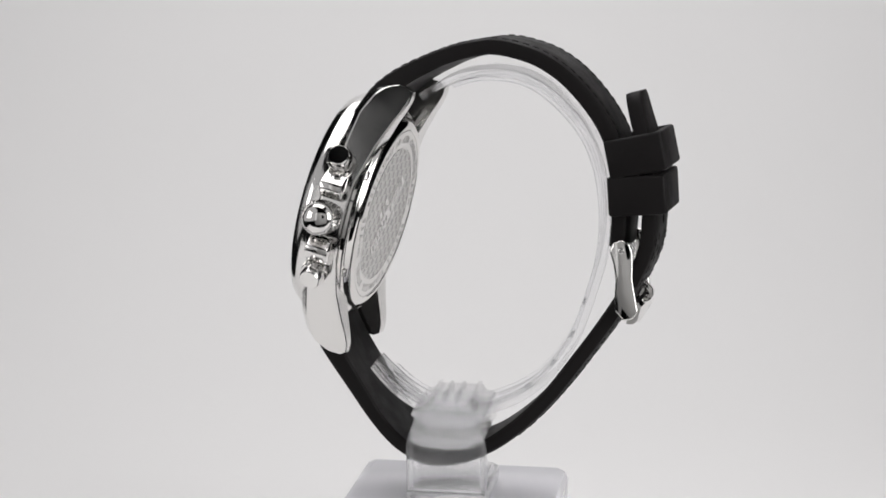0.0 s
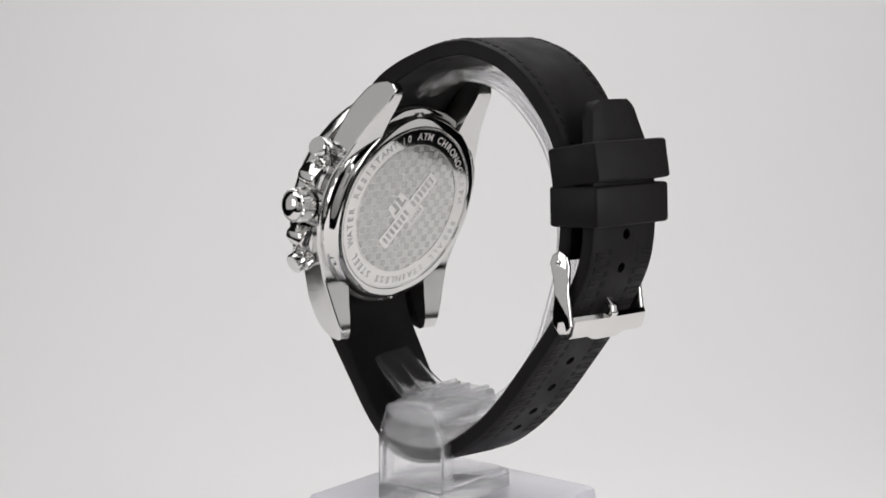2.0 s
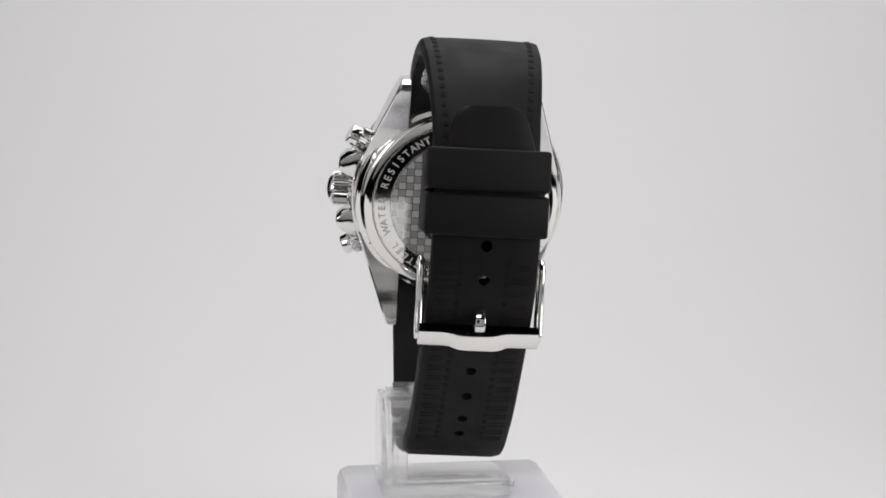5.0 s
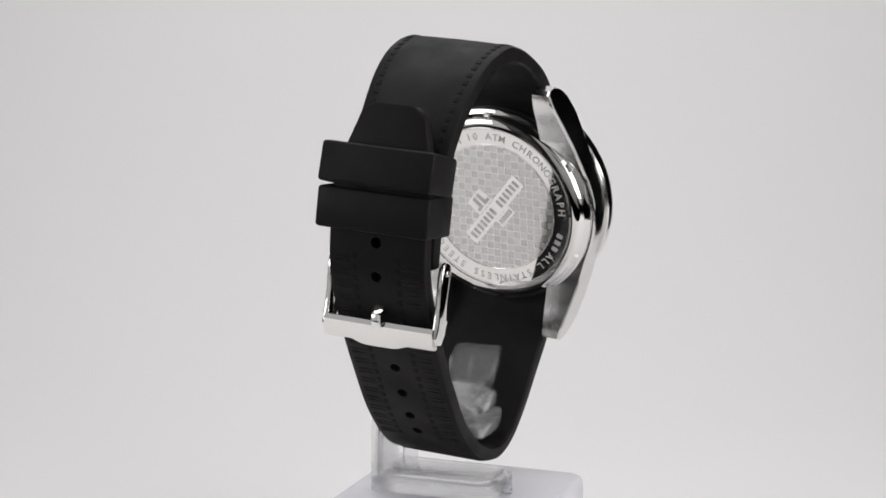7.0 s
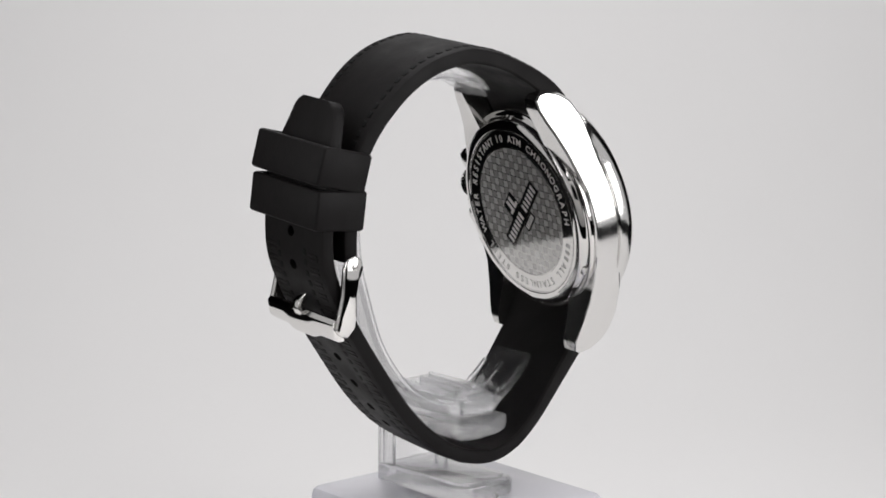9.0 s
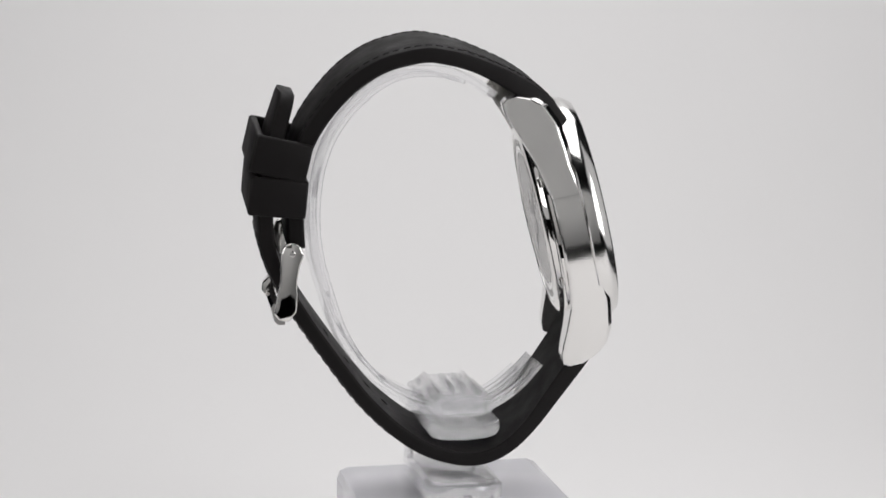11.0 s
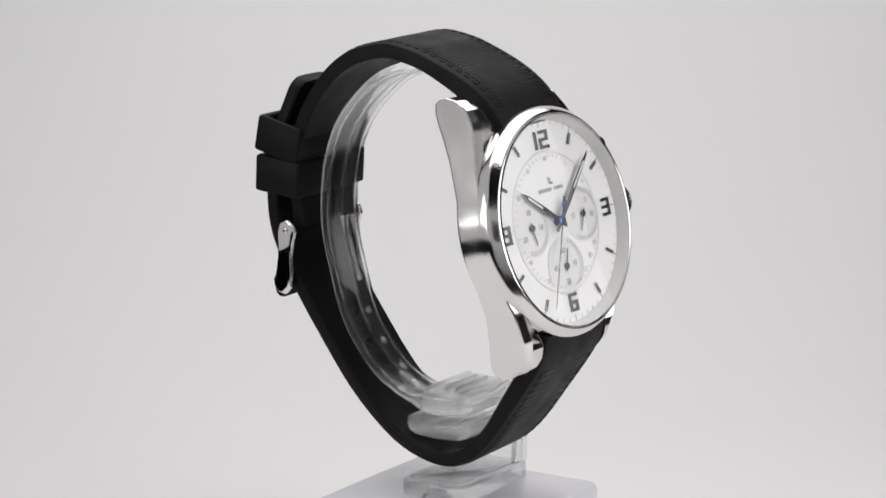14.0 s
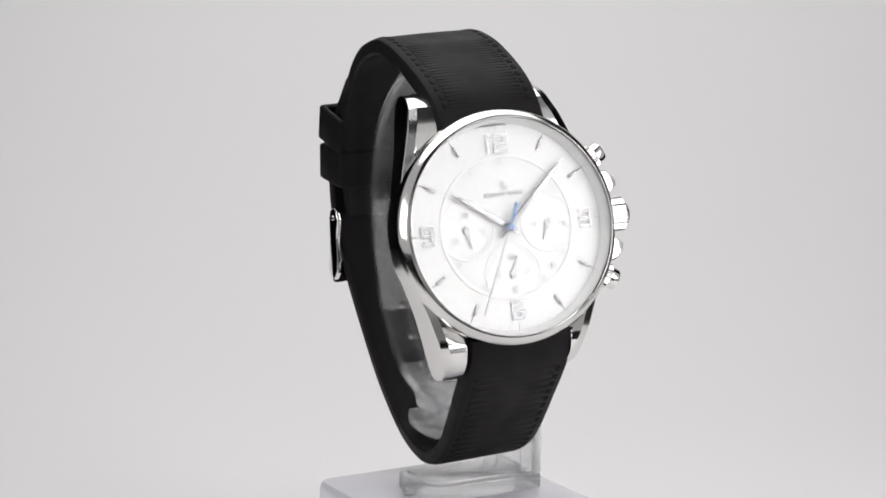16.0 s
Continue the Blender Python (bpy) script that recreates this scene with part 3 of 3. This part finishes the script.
    part("date_number", letters("31", 1.5, 0.012, 0.02), INK, dw, "", m @ Matrix.Translation((0, 0, 0.16)) @ Matrix.Rotation(radians(45), 4, "Z"))
    # pointers
    def at(deg):
        return FACE @ Matrix.Rotation(radians(-deg), 4, "Z")

    hd = part("hour_hand", clock_hand([(-0.35, -2.2), (0.35, -2.2), (0.62, 4.5), (0.45, 10.5), (0, 12.6), (-0.45, 10.5), (-0.62, 4.5)], 0.7, 0.9), NICKEL, dial, "dark nickel hour hand", at(304))
    part("inlay", box(0.36, 4.6, 0.04, (0, 8.0, 0.915)), DIAL, hd, "pale inlay", at(304))
    md = part("minute_hand", clock_hand([(-0.35, -2.6), (0.35, -2.6), (0.58, 6.0), (0.38, 14.8), (0, 17.0), (-0.38, 14.8), (-0.58, 6.0)], 1.0, 1.2), NICKEL, dial, "dark nickel minute hand", at(47))
    part("inlay", box(0.34, 6.5, 0.04, (0, 11.2, 1.215)), DIAL, md, "pale inlay", at(47))
    sd = part("seconds_hand", clock_hand([(-0.16, 0), (0.16, 0), (0.1, 17.4), (-0.1, 17.4)], 1.35, 1.45), NICKEL, dial, "thin central seconds hand", at(205))
    part("counterweight", clock_hand([(-0.16, 0), (0.16, 0), (0.4, -3.0), (0.4, -4.8), (-0.4, -4.8), (-0.4, -3.0)], 1.36, 1.44), BLUE, sd, "steel counterweight with a blue sheen in its colour", at(205))
    part("hub", lathe([(0, 0), (0.95, 0), (0.95, 1.5), (0.7, 1.65), (0, 1.65)], 32), BLUE, dial, "steel centre hub with a blue sheen in its colour", FACE)


OUT_12 = [(-19.3, 64.2), (-15.2, 69.4), (-10.4, 72.9), (-4.8, 75.6), (0.7, 77.7), (5.2, 78.7), (8, 79), (11.8, 78.5), (17.4, 76.8), (22.9, 73.3), (27.7, 68.3), (31.3, 63.0), (33.5, 57.2), (34.2, 51), (34.3, 45), (34.0, 40.0)]
OUT_6 = [(-27.9, 25.6), (-27.1, 21.8), (-24.9, 17.4), (-19.3, 9.6), (-14.0, 2.5), (-8.7, -2.3), (-2.1, -4.4), (6.3, -2.6), (13.3, 1.7), (20.4, 8.5), (27.1, 17.5), (32.6, 25.5), (36.4, 32), (39.0, 38), (39.9, 43.5), (39.8, 50), (39.0, 56), (37.8, 61.5), (36.6, 65.5), (35.5, 69.6)]


def strap_parts(w):
    # upper half, from the lugs over the back to the buckle
    def half12(s):
        return 10.75 + 0.75 * math.sin(math.pi * min(1, s * 1.5)) - 1.9 * s * s

    def thick12(s):
        return 4.6 - 1.5 * min(1, s / 0.25)

    up = part("upper_strap", ribbon(OUT_12, 120, half12, thick12, -1, 1.0, 0.4, 0.15), RUBBER, w, "matt black rubber strap half", BODY)
    # lower half with the holes
    def half6(s):
        tip = max(0.0, (s - 0.905) / 0.095)
        return (10.9 - 1.15 * min(1, s / 0.45)) * (1 - 0.38 * tip - 0.14 * max(0.0, (tip - 0.85) / 0.15) ** 2)

    def thick6(s):
        return 4.4 - 1.5 * min(1, s / 0.2)

    p, t, nrm, length = path_frames(OUT_6, 400, 1)
    body = ribbon(OUT_6, 150, half6, thick6, 1, 1.0, 0.4, 0.15)
    cutter = bmesh.new()
    for z in HOLES:
        i = int(np.argmin(np.abs(p[:, 1] - z) + 100 * (p[:, 0] < 5)))
        d = Vector((0, nrm[i, 0], nrm[i, 1]))
        m = Matrix.Translation((0, p[i, 0], p[i, 1])) @ d.to_track_quat("Z", "Y").to_matrix().to_4x4()
        tmp = bmesh.new()
        bmesh.ops.create_cone(tmp, cap_ends=True, segments=20, radius1=1.05, radius2=1.05, depth=9)
        bmesh.ops.transform(tmp, matrix=m, verts=tmp.verts)
        join(cutter, tmp)
    low = part("lower_strap", cut(body, cutter), RUBBER, w, "matt black rubber strap half with adjusting holes", BODY)
    # notched edges, their shade put in as dark raised marks, and fine cross ribs
    for ob, path, side, half, spans in ((up, OUT_12, -1, half12, ((0.05, 0.8),)), (low, OUT_6, 1, half6, ((0.06, 0.36), (0.44, 0.80)))):
        p, t, nrm, length = path_frames(path, 600, side)
        st, rb = bmesh.new(), bmesh.new()
        for s0, s1 in spans:
            k = int(length * (s1 - s0) / 2.05)
            for j in range(k):
                s = s0 + (s1 - s0) * (j + 0.5) / k
                i = int(s * 599)
                T, N = Vector((0, *t[i])), Vector((0, *nrm[i]))
                R = Matrix((Vector((1, 0, 0)), T, N)).transposed().to_4x4()
                for sx in (-1, 1):
                    at = Matrix.Translation((sx * (4.3 if ob is low and s > 0.4 else half(s) - 2.1), p[i, 0], p[i, 1])) @ R
                    box(1.0, 1.25, 0.3, m=at @ Matrix.Translation((0, 0, -0.08 if ob is low and s > 0.4 else -0.03)), bm=st, bevel=0.1, seg=1)
            k = int(length * (s1 - s0) / 0.9)
            for j in range(k):
                s = s0 + (s1 - s0) * (j + 0.5) / k
                i = int(s * 599)
                T, N = Vector((0, *t[i])), Vector((0, *nrm[i]))
                R = Matrix((Vector((1, 0, 0)), T, N)).transposed().to_4x4()
                if ob is low and s < 0.4:
                    if j % 2 == 0:
                        at = Matrix.Translation((0, p[i, 0], p[i, 1])) @ R
                        box(2 * half(s) - 5.6, 0.8, 0.3, m=at @ Matrix.Translation((0, 0, -0.045)), bm=rb, bevel=0.1, seg=1)
                elif ob is up and s < 0.3:
                    at = Matrix.Translation((0, p[i, 0], p[i, 1])) @ R
                    box(2 * half(s) - 6.0, 0.45, 0.36, m=at @ Matrix.Translation((0, 0, -0.015)), bm=rb)
                elif ob is low and j % 3 != 2:
                    for sx in (-1, 1):
                        at = Matrix.Translation((sx * 6.7, p[i, 0], p[i, 1])) @ R
                        box(3.2, 0.6, 0.36, m=at @ Matrix.Translation((0, 0, -0.01)), bm=rb, bevel=0.08, seg=1)
        part("notch_row", st, RECESS_DARK, ob, "raised dark marks in place of shaded notches", BODY)
        part("ribbing", rb, RUBBER, ob, "fine moulded cross ribs", BODY)
    # no slot is cut at the tip: a dark bar gives its shade
    i = int(0.965 * 399)
    p, t, nrm, length = path_frames(OUT_6, 400, 1)
    R = Matrix((Vector((1, 0, 0)), Vector((0, *t[i])), Vector((0, *nrm[i])))).transposed().to_4x4()
    part("slot", box(8.0, 1.0, 0.3, bevel=0.12, seg=1), RECESS_DARK, low, "dark bar for the shade of a sunk slot", BODY @ Matrix.Translation((0, p[i, 0], p[i, 1])) @ R)
    # two keepers
    for y, z, a, hgt in ((35.7, 57.8, 13.0, 7.4), (36.2, 50.25, 5.0, 7.5)):
        n = 40
        bm = bmesh.new()
        outl = [(-11.1, -5.5), (11.1, -5.5), (11.1, 5.5), (-11.1, 5.5)]
        inl = [(-9.9, -4.4), (9.9, -4.4), (9.9, 4.0), (-9.9, 4.0)]
        lo_o, lo_i, hi_o, hi_i = ([bm.verts.new((px, py, hz)) for px, py in ring] for ring, hz in ((outl, -hgt / 2), (inl, -hgt / 2), (outl, hgt / 2), (inl, hgt / 2)))
        for i in range(4):
            j = (i + 1) % 4
            bm.faces.new((lo_o[i], lo_o[j], hi_o[j], hi_o[i]))
            bm.faces.new((lo_i[j], lo_i[i], hi_i[i], hi_i[j]))
            bm.faces.new((hi_o[i], hi_o[j], hi_i[j], hi_i[i]))
            bm.faces.new((lo_o[j], lo_o[i], lo_i[i], lo_i[j]))
        bmesh.ops.recalc_face_normals(bm, faces=bm.faces)
        bmesh.ops.bevel(bm, geom=bm.edges[:], offset=0.5, segments=3, profile=0.5, affect="EDGES", clamp_overlap=True)
        part("keeper", bm, RUBBER, w, "black rubber strap keeper", BODY @ pose(0.5, y, z, a))
    # buckle
    BUCKLE = BODY @ Matrix.Translation((0, 0.2, -0.15))
    bk = part("buckle", bmesh_buckle_bar(), STEEL, w, "polished steel pin buckle", BUCKLE)
    for sx in (-1, 1):
        arm = [(35.6, 39.6), (34.9, 41.4), (33.3, 42.0), (31.8, 41.3), (31.2, 39.6), (32.0, 37.2), (32.5, 34.5), (32.4, 31.0), (32.6, 28.3), (34.2, 26.5), (36.0, 26.9), (37.0, 28.3), (36.4, 31.0), (35.7, 34.5), (35.7, 37.2)]
        x0, x1 = (10.45, 11.55) if sx > 0 else (-11.55, -10.45)
        bm = prism(arm, x0, x1, 0.35, 3)
        m = BUCKLE @ Matrix(((0, 0, 1, 0), (1, 0, 0, 0), (0, 1, 0, 0), (0, 0, 0, 1)))
        part("side_arm", bm, STEEL, bk, "curved polished side arm", m)
        part("pivot", lathe([(0, 0), (0.55, 0), (0.55, 0.35), (0.4, 0.45), (0, 0.45)], 20), SATIN, bk, "small pivot pin end", BUCKLE @ pose(sx * 11.4, 33.4, 39.9, 0, 90 * sx))
    tg = [(34.5, 33.6), (35.6, 34.2), (38.3, 31.6), (38.5, 30.2), (37.8, 28.9), (37.2, 29.2), (37.4, 30.6), (36.6, 31.6)]
    m = BUCKLE @ Matrix(((0, 0, 1, 0), (1, 0, 0, 0), (0, 1, 0, 0), (0, 0, 0, 1)))
    part("tongue", prism([(a, b) for a, b in tg], -0.95, 0.95, 0.25), STEEL, bk, "steel buckle tongue", m)


def bmesh_buckle_bar():
    sec = [(34.7, 25.9), (36.0, 25.9), (36.8, 26.6), (37.4, 29.3), (36.9, 30.1), (35.7, 29.9), (35.0, 28.6)]
    n = 24
    bm = bmesh.new()
    rings = []
    for i in range(n + 1):
        x = -10.9 + 21.8 * i / n
        dip = 0.75 * max(0.0, 1 - (abs(x) / 5.0) ** 6)
        rings.append([bm.verts.new((x, a + 0.25 * (1 - (x / 11.6) ** 2), b - (dip if b < 26.2 else 0))) for a, b in sec])
    m = len(sec)
    for a, b in zip(rings, rings[1:]):
        for j in range(m):
            bm.faces.new((a[j], a[(j + 1) % m], b[(j + 1) % m], b[j]))
    bm.faces.new(rings[0])
    bm.faces.new(rings[-1][::-1])
    return bm


HOLES = (4.3, 8.4, 13.6, 19.5, 38.5, 45.0)


def wrist_watch():
    w = thing("wristwatch", "steel chronograph wristwatch with white dial and black rubber strap", "wristwatch")
    case_parts(w)
    dial_parts(w)
    strap_parts(w)
    TURNING.append(w)


display_block()
watch_stand()
watch_cuff()
wrist_watch()


# ---------------------------------------------------------------- the turntable's turn
def motions():
    rows = [(0.5 * i, pose(0, 0, 0, 0, 0, -101.3 - 14.48 * 0.5 * i)) for i in range(33)]
    for ob in TURNING:
        walk(ob, rows)


motions()
